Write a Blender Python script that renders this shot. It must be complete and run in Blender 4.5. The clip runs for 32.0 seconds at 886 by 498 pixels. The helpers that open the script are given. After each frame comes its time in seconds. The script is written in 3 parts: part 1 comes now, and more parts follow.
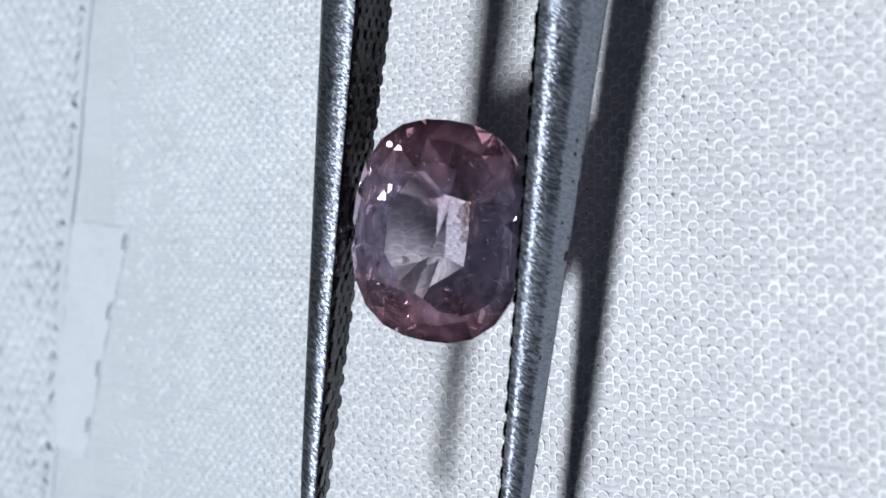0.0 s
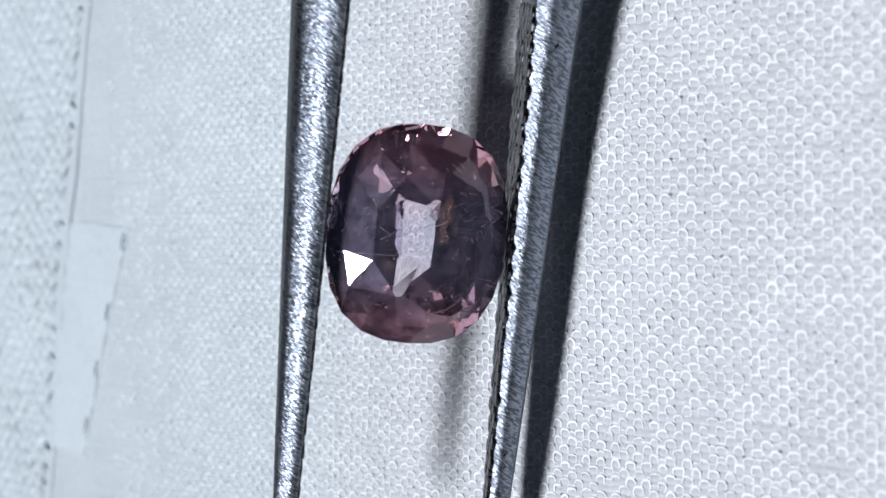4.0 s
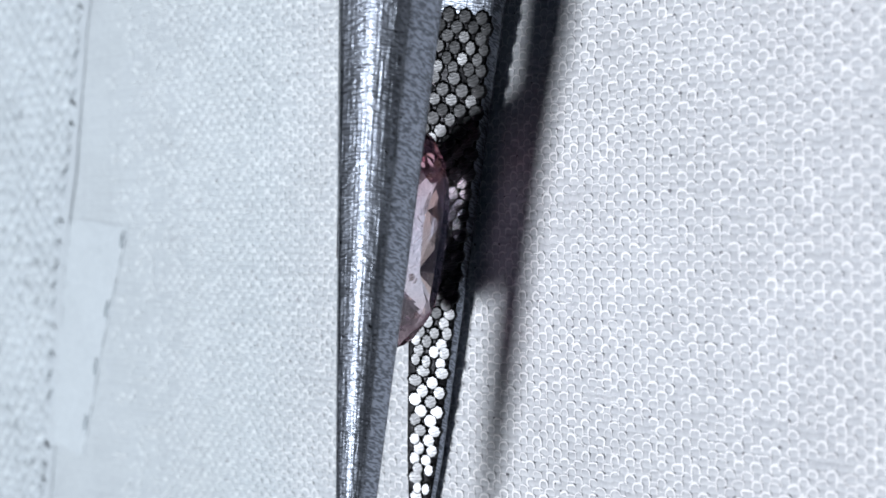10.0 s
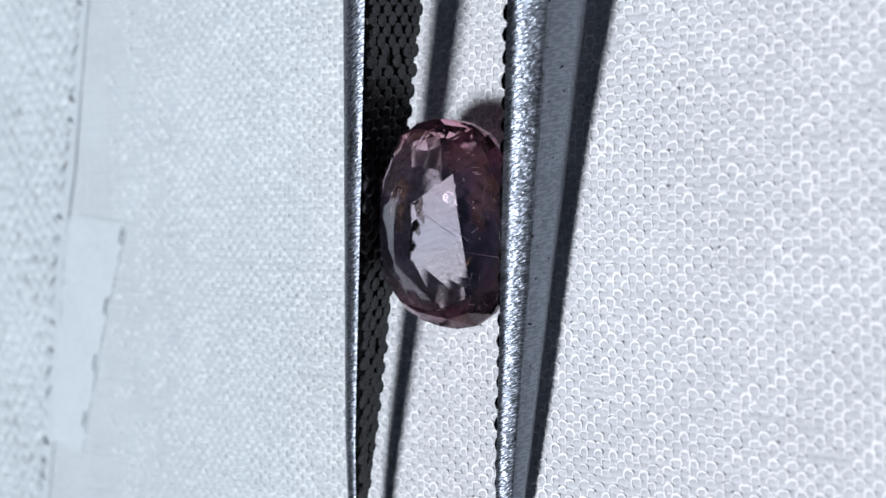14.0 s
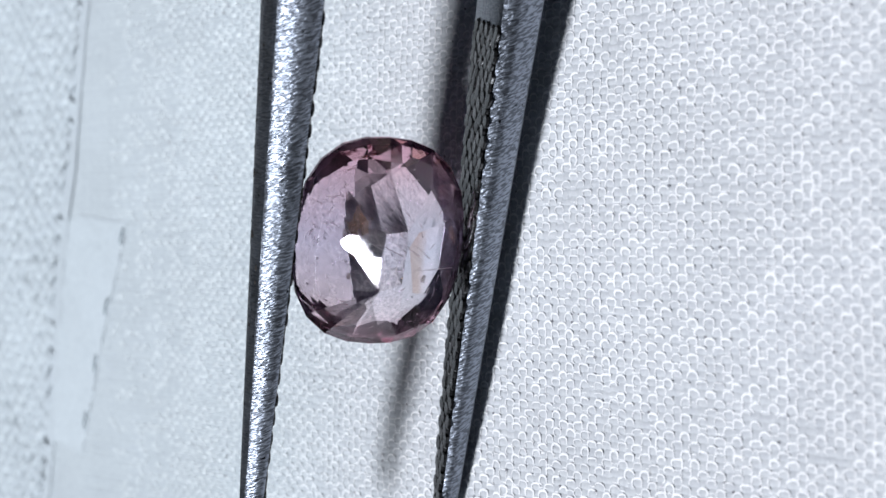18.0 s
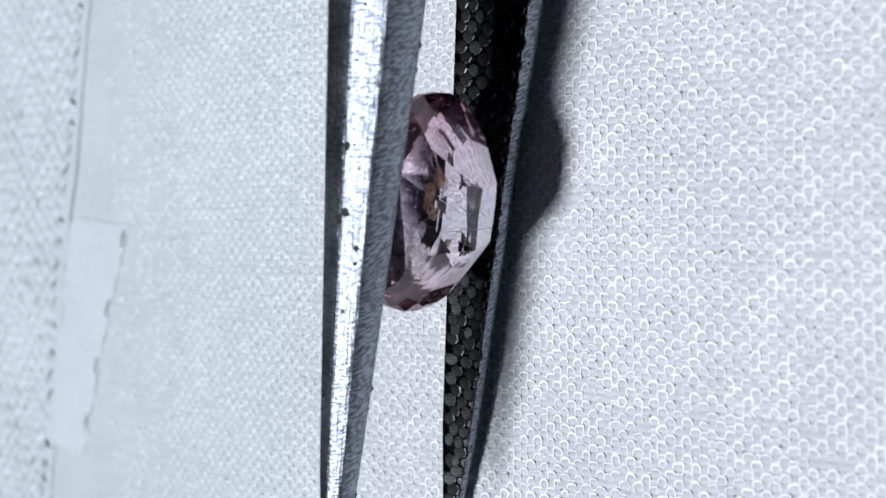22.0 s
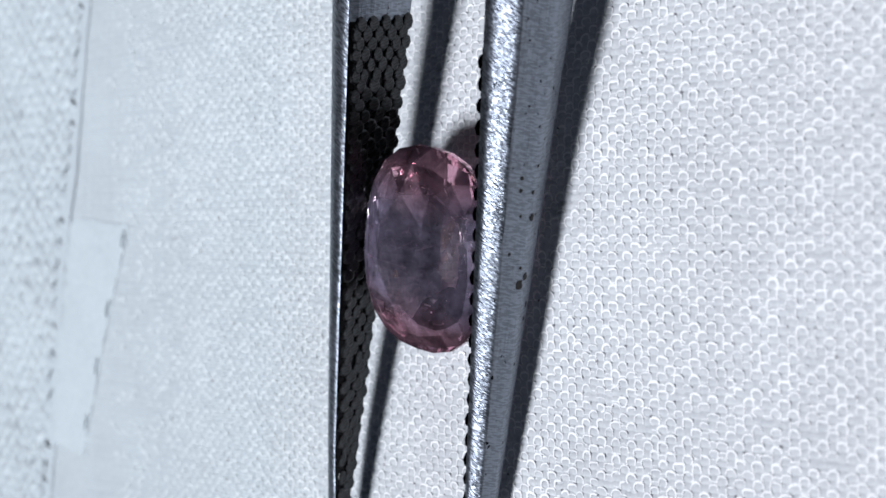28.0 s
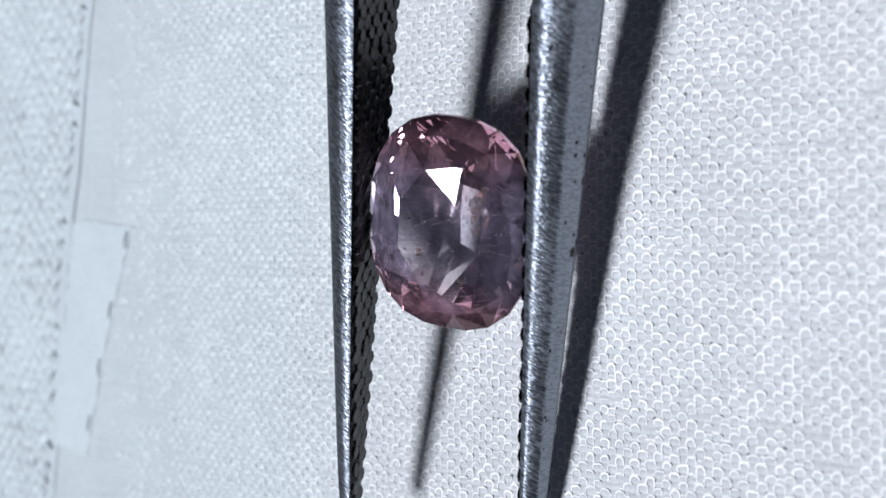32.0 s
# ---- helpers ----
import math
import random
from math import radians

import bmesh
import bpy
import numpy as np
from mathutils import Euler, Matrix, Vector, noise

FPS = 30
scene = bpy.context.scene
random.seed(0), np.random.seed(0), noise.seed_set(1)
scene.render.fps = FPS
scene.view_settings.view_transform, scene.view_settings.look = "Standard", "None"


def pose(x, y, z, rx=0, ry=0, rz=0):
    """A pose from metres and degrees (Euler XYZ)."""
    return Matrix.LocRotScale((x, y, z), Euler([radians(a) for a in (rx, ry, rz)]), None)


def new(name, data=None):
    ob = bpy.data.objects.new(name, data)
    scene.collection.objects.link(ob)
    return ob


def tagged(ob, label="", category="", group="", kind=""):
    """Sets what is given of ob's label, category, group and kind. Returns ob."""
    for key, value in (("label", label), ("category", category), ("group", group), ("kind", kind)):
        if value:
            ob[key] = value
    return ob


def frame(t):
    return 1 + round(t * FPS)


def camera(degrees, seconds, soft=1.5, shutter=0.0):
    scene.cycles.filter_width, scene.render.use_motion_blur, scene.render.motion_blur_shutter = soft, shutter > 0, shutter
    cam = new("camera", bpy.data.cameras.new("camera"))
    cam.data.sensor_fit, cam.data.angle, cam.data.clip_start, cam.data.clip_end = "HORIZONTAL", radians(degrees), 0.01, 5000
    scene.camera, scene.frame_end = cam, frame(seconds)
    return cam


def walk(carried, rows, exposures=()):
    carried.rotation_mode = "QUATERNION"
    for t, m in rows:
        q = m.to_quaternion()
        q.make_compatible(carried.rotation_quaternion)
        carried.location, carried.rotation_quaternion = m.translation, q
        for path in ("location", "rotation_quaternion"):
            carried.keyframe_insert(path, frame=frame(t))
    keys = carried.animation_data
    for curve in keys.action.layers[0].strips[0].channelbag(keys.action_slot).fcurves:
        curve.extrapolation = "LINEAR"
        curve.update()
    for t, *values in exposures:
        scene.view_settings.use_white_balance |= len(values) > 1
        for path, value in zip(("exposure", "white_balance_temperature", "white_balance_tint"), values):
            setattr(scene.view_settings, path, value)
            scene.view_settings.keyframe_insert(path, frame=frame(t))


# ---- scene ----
MM = 0.001
TILT = 47.8            # the camera looks down at the cloth, this far off the plumb line
REACH = 53.0           # millimetres from the lens to the stone
LIFT = 3.13           # millimetres from the cloth up to the stone's mean place
AXES = pose(0, 0, LIFT * MM, 0, TILT, 0)


# ---- camera ----
cam = camera(30.0, 32.0, soft=1.5)
cam.data.dof.use_dof = True
cam.data.dof.focus_distance = 0.0540
cam.data.dof.aperture_fstop = 100.0
# slow drift of the phone: seconds, right and up in millimetres
DRIFT = [(0, 0, 0), (2.5, .01, 0), (3.5, .05, .01), (5.5, .073, 0), (7, .052, 0), (8, .063, -.042), (9, .069, -.073),
         (10, .083, -.104), (11, .094, -.167), (12, .125, -.229), (13, .146, -.26), (14.5, .131, -.26), (16.5, .131, -.27),
         (18, .11, -.256), (18.5, .094, -.27), (19, .042, -.229), (19.5, .013, -.208), (20, .027, -.177), (21, .042, -.167),
         (22, .063, -.135), (23, .083, -.135), (25, .11, -.135), (27.5, .052, -.125), (28.5, .042, -.125), (29, 0, -.115),
         (29.5, -.021, -.104), (30, -.06, -.083), (31, -.055, -.083), (32, -.063, -.073)]
walk(cam, [(t, AXES @ pose(x * MM, y * MM, REACH * MM)) for t, x, y in DRIFT], exposures=[(0, 0.0, 5820, 10.5), (32, 0.0, 5820, 10.5)])

# ---- light ----
SUN_WAY = (AXES.to_3x3() @ Vector((1.048, 0.548, -1.0))).normalized()
ELEVATION = math.asin(-SUN_WAY.z)
AZIMUTH = math.atan2(-SUN_WAY.x, -SUN_WAY.y)
world = bpy.data.worlds.new("world")
scene.world = world
scene.cycles.blur_glossy = 0.0     # keep the light that the stone gathers sharp
world.use_nodes = True
wn, wl = world.node_tree.nodes, world.node_tree.links
sky = wn.new("ShaderNodeTexSky")
sky.sky_type = "NISHITA"
sky.sun_disc = False
sky.sun_elevation = ELEVATION
sky.sun_rotation = AZIMUTH
wn["Background"].inputs["Strength"].default_value = 0.0027
wl.new(sky.outputs["Color"], wn["Background"].inputs["Color"])
lamp = bpy.data.lights.new("sun", "SUN")
lamp.energy, lamp.angle, lamp.color = 4.24, radians(13.0), (1.0, 0.975, 0.935)
sun = new("sun", lamp)
sun.matrix_world = Matrix.Translation((0, 0, 1)) @ SUN_WAY.to_track_quat("-Z", "Y").to_matrix().to_4x4()


# ---- materials ----
def material(name, colour, rough=0.6, metal=0.0):
    m = bpy.data.materials.new(name)
    m.use_nodes = True
    b = m.node_tree.nodes["Principled BSDF"]
    b.inputs["Base Color"].default_value = (*colour, 1)
    b.inputs["Roughness"].default_value = rough
    b.inputs["Metallic"].default_value = metal
    return m, m.node_tree.nodes, m.node_tree.links, b


def coords(n, l, scale):
    """Object coordinates, stretched."""
    tc, mp = n.new("ShaderNodeTexCoord"), n.new("ShaderNodeMapping")
    mp.inputs["Scale"].default_value = scale
    l.new(tc.outputs["Object"], mp.inputs["Vector"])
    return mp.outputs["Vector"]


def noise_node(n, l, vec, scale, detail=3.0, rough=0.55):
    t = n.new("ShaderNodeTexNoise")
    t.inputs["Scale"].default_value, t.inputs["Detail"].default_value, t.inputs["Roughness"].default_value = scale, detail, rough
    l.new(vec, t.inputs["Vector"])
    return t.outputs["Fac"]


def ramp(n, l, fac, stops):
    r = n.new("ShaderNodeValToRGB")
    while len(r.color_ramp.elements) < len(stops):
        r.color_ramp.elements.new(0.5)
    for e, (p, c) in zip(r.color_ramp.elements, stops):
        e.position, e.color = p, (*c, 1) if len(c) == 3 else c
    l.new(fac, r.inputs["Fac"])
    return r.outputs["Color"]


def bump(n, l, b, height, dist, strength=0.5):
    k = n.new("ShaderNodeBump")
    k.inputs["Distance"].default_value, k.inputs["Strength"].default_value = dist, strength
    l.new(height, k.inputs["Height"])
    l.new(k.outputs["Normal"], b.inputs["Normal"])
    return k


def mixed(n, l, a, b):
    """One colour multiplied by another."""
    mix = n.new("ShaderNodeMix")
    mix.data_type, mix.blend_type = "RGBA", "MULTIPLY"
    mix.inputs["Factor"].default_value = 1
    l.new(a, mix.inputs["A"])
    l.new(b, mix.inputs["B"])
    return mix.outputs["Result"]


def cotton(name, tint, along, grain=9000, relief=0.00002, thin=0.15):
    m, n, l, b = material(name, tint, 0.8)
    v = coords(n, l, (1, 1, 1))
    patches = ramp(n, l, noise_node(n, l, v, 260, 3), [(0.3, tuple(c * 0.93 for c in tint)), (0.7, tint)])
    oi = n.new("ShaderNodeObjectInfo")
    shade = ramp(n, l, oi.outputs["Random"], [(0, (0.95, 0.952, 0.96)), (1, (1, 1, 1))])
    # fuzz: lighter and greyer fibres within each thread
    fuzz = ramp(n, l, noise_node(n, l, v, 7000, 3, 0.6), [(0.35, (0.88, 0.885, 0.9)), (0.62, (1, 1, 1))])
    # the colour turns faintly blue-green towards the seam
    sep = n.new("ShaderNodeSeparateXYZ")
    l.new(v, sep.inputs[0])
    far = n.new("ShaderNodeMapRange")
    far.inputs["From Min"].default_value, far.inputs["From Max"].default_value = -0.014, -0.004
    l.new(sep.outputs["X"], far.inputs["Value"])
    cast = ramp(n, l, far.outputs["Result"], [(0, (0.945, 1.0, 1.0)), (1, (1, 0.995, 0.99))])
    colour = mixed(n, l, mixed(n, l, mixed(n, l, patches, shade), fuzz), cast)
    l.new(colour, b.inputs["Base Color"])
    b.inputs["Sheen Weight"].default_value = 0.1
    b.inputs["Specular IOR Level"].default_value = 0.25
    bump(n, l, b, noise_node(n, l, coords(n, l, along), grain, 2), relief, 0.5)
    # light also passes through the loose cotton
    if thin:
        tr, both = n.new("ShaderNodeBsdfTranslucent"), n.new("ShaderNodeMixShader")
        l.new(colour, tr.inputs["Color"])
        both.inputs["Fac"].default_value = thin
        l.new(b.outputs[0], both.inputs[1])
        l.new(tr.outputs[0], both.inputs[2])
        l.new(both.outputs[0], n["Material Output"].inputs["Surface"])
    return m


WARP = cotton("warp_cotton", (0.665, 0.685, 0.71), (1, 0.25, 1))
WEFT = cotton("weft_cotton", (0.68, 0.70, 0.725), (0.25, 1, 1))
BACKING = cotton("cotton_backing", (0.74, 0.76, 0.79), (1, 1, 1), thin=0.0)
# near-white, for highlights put on the edges of the floats
FLOAT_RIM = cotton("float_rim_cotton", (0.96, 0.963, 0.968), (1, 1, 1), thin=0.0)
# dark grey that stands in for shade between the threads
GAP_DARK = material("gap_dark_grey", (0.22, 0.22, 0.24), 0.9)[0]
CORD = cotton("coarse_cotton", (0.585, 0.605, 0.63), (1, 1, 1), thin=0.0)
KNOT = cotton("knot_cotton", (0.75, 0.765, 0.785), (1, 1, 1), thin=0.0)
STITCH = cotton("stitch_cotton", (0.62, 0.645, 0.67), (1, 1, 1), thin=0.0)

FLAP = cotton("flap_cotton", (0.605, 0.628, 0.655), (1, 0.6, 1), 3800, 0.00008, 0.0)


def steel(name, base, rough, grain, pits, streak, size, lines):
    m, n, l, b = material(name, base, rough, 1.0)
    tc, mp = n.new("ShaderNodeTexCoord"), n.new("ShaderNodeMapping")
    mp.vector_type = "TEXTURE"
    mp.inputs["Scale"].default_value = (4.2, 1, 4.2)
    mp.inputs["Rotation"].default_value = (0, 0, -0.5)
    l.new(tc.outputs["Object"], mp.inputs["Vector"])
    strokes = noise_node(n, l, mp.outputs["Vector"], size, 1, 0.45)
    wide = noise_node(n, l, coords(n, l, (1, 1, 1)), 420, 4)
    # long scratches down the arm
    both = n.new("ShaderNodeMath")
    both.operation = "MULTIPLY_ADD"
    both.inputs[1].default_value = lines
    l.new(noise_node(n, l, coords(n, l, (1, 0.03, 1)), 12000, 2, 0.5), both.inputs[0])
    l.new(strokes, both.inputs[2])
    bump(n, l, b, both.outputs["Value"], grain, 1.0)
    l.new(ramp(n, l, wide, [(0.3, (rough - 0.06,) * 3), (0.7, (rough + 0.08,) * 3)]), b.inputs["Roughness"])
    # brush marks with their shade put into the colour, small dark pits and dirt
    brushed = ramp(n, l, strokes, [(0.44, tuple(c * streak for c in base)), (0.56, base)])
    pit = ramp(n, l, noise_node(n, l, coords(n, l, (1, 0.8, 1)), 5200, 2, 0.5), [(pits, (1, 1, 1)), (pits + 0.02, (0.03, 0.03, 0.03))])
    l.new(mixed(n, l, brushed, pit), b.inputs["Base Color"])
    return m


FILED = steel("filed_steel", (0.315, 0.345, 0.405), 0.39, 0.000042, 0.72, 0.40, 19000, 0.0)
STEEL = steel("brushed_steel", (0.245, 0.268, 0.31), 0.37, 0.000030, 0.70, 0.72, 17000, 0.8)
# the same steel, blackened to paint in the shade held between the teeth
GROOVE_SHADE = steel("shaded_groove_steel", (0.014, 0.014, 0.015), 0.30, 0.00001, 0.75, 0.6, 21000, 0.0)
# teeth darkened as well, for the dark opposite arm they mirror
TEETH = steel("shaded_knurl_steel", (0.055, 0.056, 0.058), 0.27, 0.000004, 0.74, 0.6, 21000, 0.0)


PIT = material("corroded_black", (0.015, 0.013, 0.012), 0.8)[0]


def corundum():
    m = bpy.data.materials.new("pink_corundum")
    m.use_nodes = True
    n, l = m.node_tree.nodes, m.node_tree.links
    n.remove(n["Principled BSDF"])
    g = n.new("ShaderNodeBsdfGlass")
    g.inputs["IOR"].default_value, g.inputs["Roughness"].default_value = 1.76, 0.025
    tc, sep = n.new("ShaderNodeTexCoord"), n.new("ShaderNodeSeparateXYZ")
    l.new(tc.outputs["Object"], sep.inputs[0])
    # polish: clear with hazy patches
    l.new(ramp(n, l, noise_node(n, l, tc.outputs["Object"], 900, 4), [(0.45, (0.008,) * 3), (0.72, (0.07,) * 3)]), g.inputs["Roughness"])
    # colour zones: violet in the middle, rose-red towards the ends
    mul = n.new("ShaderNodeMath")
    mul.operation = "MULTIPLY_ADD"
    mul.inputs[1].default_value, mul.inputs[2].default_value = 1 / 0.0069, 0.5
    l.new(sep.outputs["Y"], mul.inputs[0])
    wob = n.new("ShaderNodeMath")
    wob.operation = "MULTIPLY_ADD"
    wob.inputs[1].default_value = 0.22
    l.new(noise_node(n, l, tc.outputs["Object"], 700, 2), wob.inputs[0])
    l.new(mul.outputs[0], wob.inputs[2])
    colour = ramp(n, l, wob.outputs[0], [(0.12, (0.96, 0.78, 0.83)), (0.36, (0.945, 0.89, 0.91)), (0.62, (0.905, 0.875, 0.935)),
                                         (0.86, (0.955, 0.84, 0.88)), (1.0, (0.96, 0.77, 0.82))])
    l.new(colour, g.inputs["Color"])
    # fine silk, rose at its ends, violet midway; crown haze paints in internal reflections
    milk, both = n.new("ShaderNodeBsdfDiffuse"), n.new("ShaderNodeMixShader")
    geo = n.new("ShaderNodeAttribute")
    geo.attribute_name = "facet_haze"
    l.new(ramp(n, l, wob.outputs[0], [(0.22, (0.84, 0.46, 0.60)), (0.42, (0.72, 0.60, 0.86)), (0.78, (0.70, 0.60, 0.88)), (0.98, (0.84, 0.46, 0.60))]), milk.inputs["Color"])
    cloud = ramp(n, l, noise_node(n, l, tc.outputs["Object"], 1500, 9, 0.70), [(0.36, (0.22,) * 3), (0.68, (1,) * 3)])
    top = n.new("ShaderNodeMapRange")
    top.inputs["From Min"].default_value, top.inputs["From Max"].default_value = -0.0001, 0.0004
    top.inputs["To Min"].default_value, top.inputs["To Max"].default_value = 0.010, 0.185
    l.new(sep.outputs["Z"], top.inputs["Value"])
    amount, facet = n.new("ShaderNodeMath"), n.new("ShaderNodeMath")
    amount.operation = facet.operation = "MULTIPLY"
    l.new(cloud, amount.inputs[0])
    l.new(top.outputs["Result"], amount.inputs[1])
    l.new(amount.outputs[0], facet.inputs[0])
    l.new(ramp(n, l, geo.outputs["Fac"], [(0.25, (0.38,) * 3), (1, (1.35,) * 3)]), facet.inputs[1])
    l.new(facet.outputs[0], both.inputs["Fac"])
    l.new(g.outputs[0], both.inputs[1])
    l.new(milk.outputs[0], both.inputs[2])
    l.new(both.outputs[0], n["Material Output"].inputs["Surface"])
    return m


CORUNDUM = corundum()
RUST = material("rusty_inclusion", (0.60, 0.45, 0.29), 0.7)[0]
RUST.node_tree.nodes["Principled BSDF"].inputs["Alpha"].default_value = 0.32
SILK = material("pale_inclusion", (0.92, 0.88, 0.90), 0.3)[0]


def table_stuff():
    m, n, l, b = material("painted_board", (0.55, 0.53, 0.50), 0.6)
    l.new(ramp(n, l, noise_node(n, l, coords(n, l, (1, 12, 1)), 9, 5), [(0.3, (0.40, 0.36, 0.31)), (0.7, (0.52, 0.47, 0.41))]), b.inputs["Base Color"])
    return m


BOARD = table_stuff()
m_, n_, l_, b_ = material("bare_ground", (0.25, 0.22, 0.18), 0.9)
l_.new(ramp(n_, l_, noise_node(n_, l_, coords(n_, l_, (1, 1, 1)), 3, 6), [(0.3, (0.2, 0.18, 0.14)), (0.7, (0.3, 0.26, 0.21))]), b_.inputs["Base Color"])
GROUND = m_


# ---- helpers for meshes ----
def part(name, bm, mat, parent, label="", smooth=None):
    """Links a bmesh as one mesh object under a thing or a part."""
    me = bpy.data.meshes.new(name)
    bm.to_mesh(me)
    bm.free()
    me.materials.append(mat)
    if smooth is not None:
        me.shade_smooth()
        me.set_sharp_from_angle(angle=radians(smooth))
    ob = new(name, me)
    ob.parent = parent
    return tagged(ob, label)


def strip_mesh(name, rows, mat):
    """A mesh from an array of rows of points (count, across, 3), in metres."""
    a, b = rows.shape[:2]
    i = np.arange((a - 1) * b).reshape(a - 1, b)[:, :-1].ravel()
    quads = np.stack([i, i + 1, i + b + 1, i + b], 1)
    me = bpy.data.meshes.new(name)
    me.vertices.add(a * b)
    me.vertices.foreach_set("co", rows.reshape(-1).astype(np.float32))
    me.loops.add(quads.size)
    me.loops.foreach_set("vertex_index", quads.ravel().astype(np.int32))
    me.polygons.add(len(quads))
    me.polygons.foreach_set("loop_start", np.arange(0, quads.size, 4, dtype=np.int32))
    me.polygons.foreach_set("use_smooth", np.ones(len(quads), bool))
    me.update(calc_edges=True)
    me.materials.append(mat)
    return me


def box_bm(x0, x1, y0, y1, z0, z1, bevel=0.0):
    bm = bmesh.new()
    bmesh.ops.create_cube(bm, size=1)
    for v in bm.verts:
        v.co = Vector(((x0 + x1) / 2 + v.co.x * (x1 - x0), (y0 + y1) / 2 + v.co.y * (y1 - y0), (z0 + z1) / 2 + v.co.z * (z1 - z0)))
    if bevel:
        bmesh.ops.bevel(bm, geom=bm.edges[:], offset=bevel, segments=2, profile=0.5, affect="EDGES")
    return bm


def loft(sections, close=True):
    """A closed skin over rings of points."""
    bm = bmesh.new()
    rings = [[bm.verts.new(p) for p in s] for s in sections]
    n = len(rings[0])
    for r0, r1 in zip(rings, rings[1:]):
        for k in range(n):
            bm.faces.new((r0[k], r0[(k + 1) % n], r1[(k + 1) % n], r1[k]))
    if close:
        bm.faces.new(rings[0])
        bm.faces.new(rings[-1])
    bmesh.ops.recalc_face_normals(bm, faces=bm.faces[:])
    return bm


# ---- the setting ----
def setting():
    ground = part("ground", box_bm(-300, 300, -300, 300, -0.80, -0.75), GROUND, None)
    tagged(ground, "bare earth ground out of view", "ground", kind="structure")
    table = part("table_top", box_bm(-0.55, 0.45, -0.4, 0.4, -0.75, -0.0018, 0.0), BOARD, None)
    tagged(table, "plain board base under the white cloth", "table", kind="structure")


# ---- the cloth ----
EDGE = (-29.75, 0.170)       # the seam: x = EDGE[0] + EDGE[1] * y, millimetres


def swell(x, y):
    """The cloth's gentle unevenness, millimetres."""
    return (0.10 * np.sin(x * 0.35 + 0.6 * np.sin(y * 0.21)) + 0.06 * np.sin(y * 0.47 + x * 0.13)
            + 0.12 * np.sin(x * 0.16 - y * 0.22 + 1.0))


def worn(x):
    """The weave lies flatter towards the pressed seam."""
    return np.clip(0.35 + (x + 22) / 18, 0.35, 1.0)


def thread_rows(rng, lines, along, across, phase, pitch, width, high, rise, lanes=5):
    """Points of one thread that runs up and down through its neighbours."""
    start, end = along
    s = np.arange(start, end, pitch / 4)
    wave = np.cos(np.pi * (s - lines) / pitch) * (1 if phase else -1)
    knots = np.arange(start - 3, end + 3, 1.1)
    drift = np.interp(s, knots, rng.normal(0, 0.024, len(knots)))
    fat = 1 + np.interp(s, knots, rng.normal(0, 0.10, len(knots)))
    mid = rise * np.sign(wave) * np.abs(wave) ** 0.7
    u = np.linspace(-1, 1, lanes)
    off = across + drift[:, None] + (width / 2 * fat)[:, None] * u[None, :]
    z = mid[:, None] + high * fat[:, None] * (np.sqrt(np.clip(1 - u * u, 0, 1)) - 0.55)[None, :]
    return s, off, z


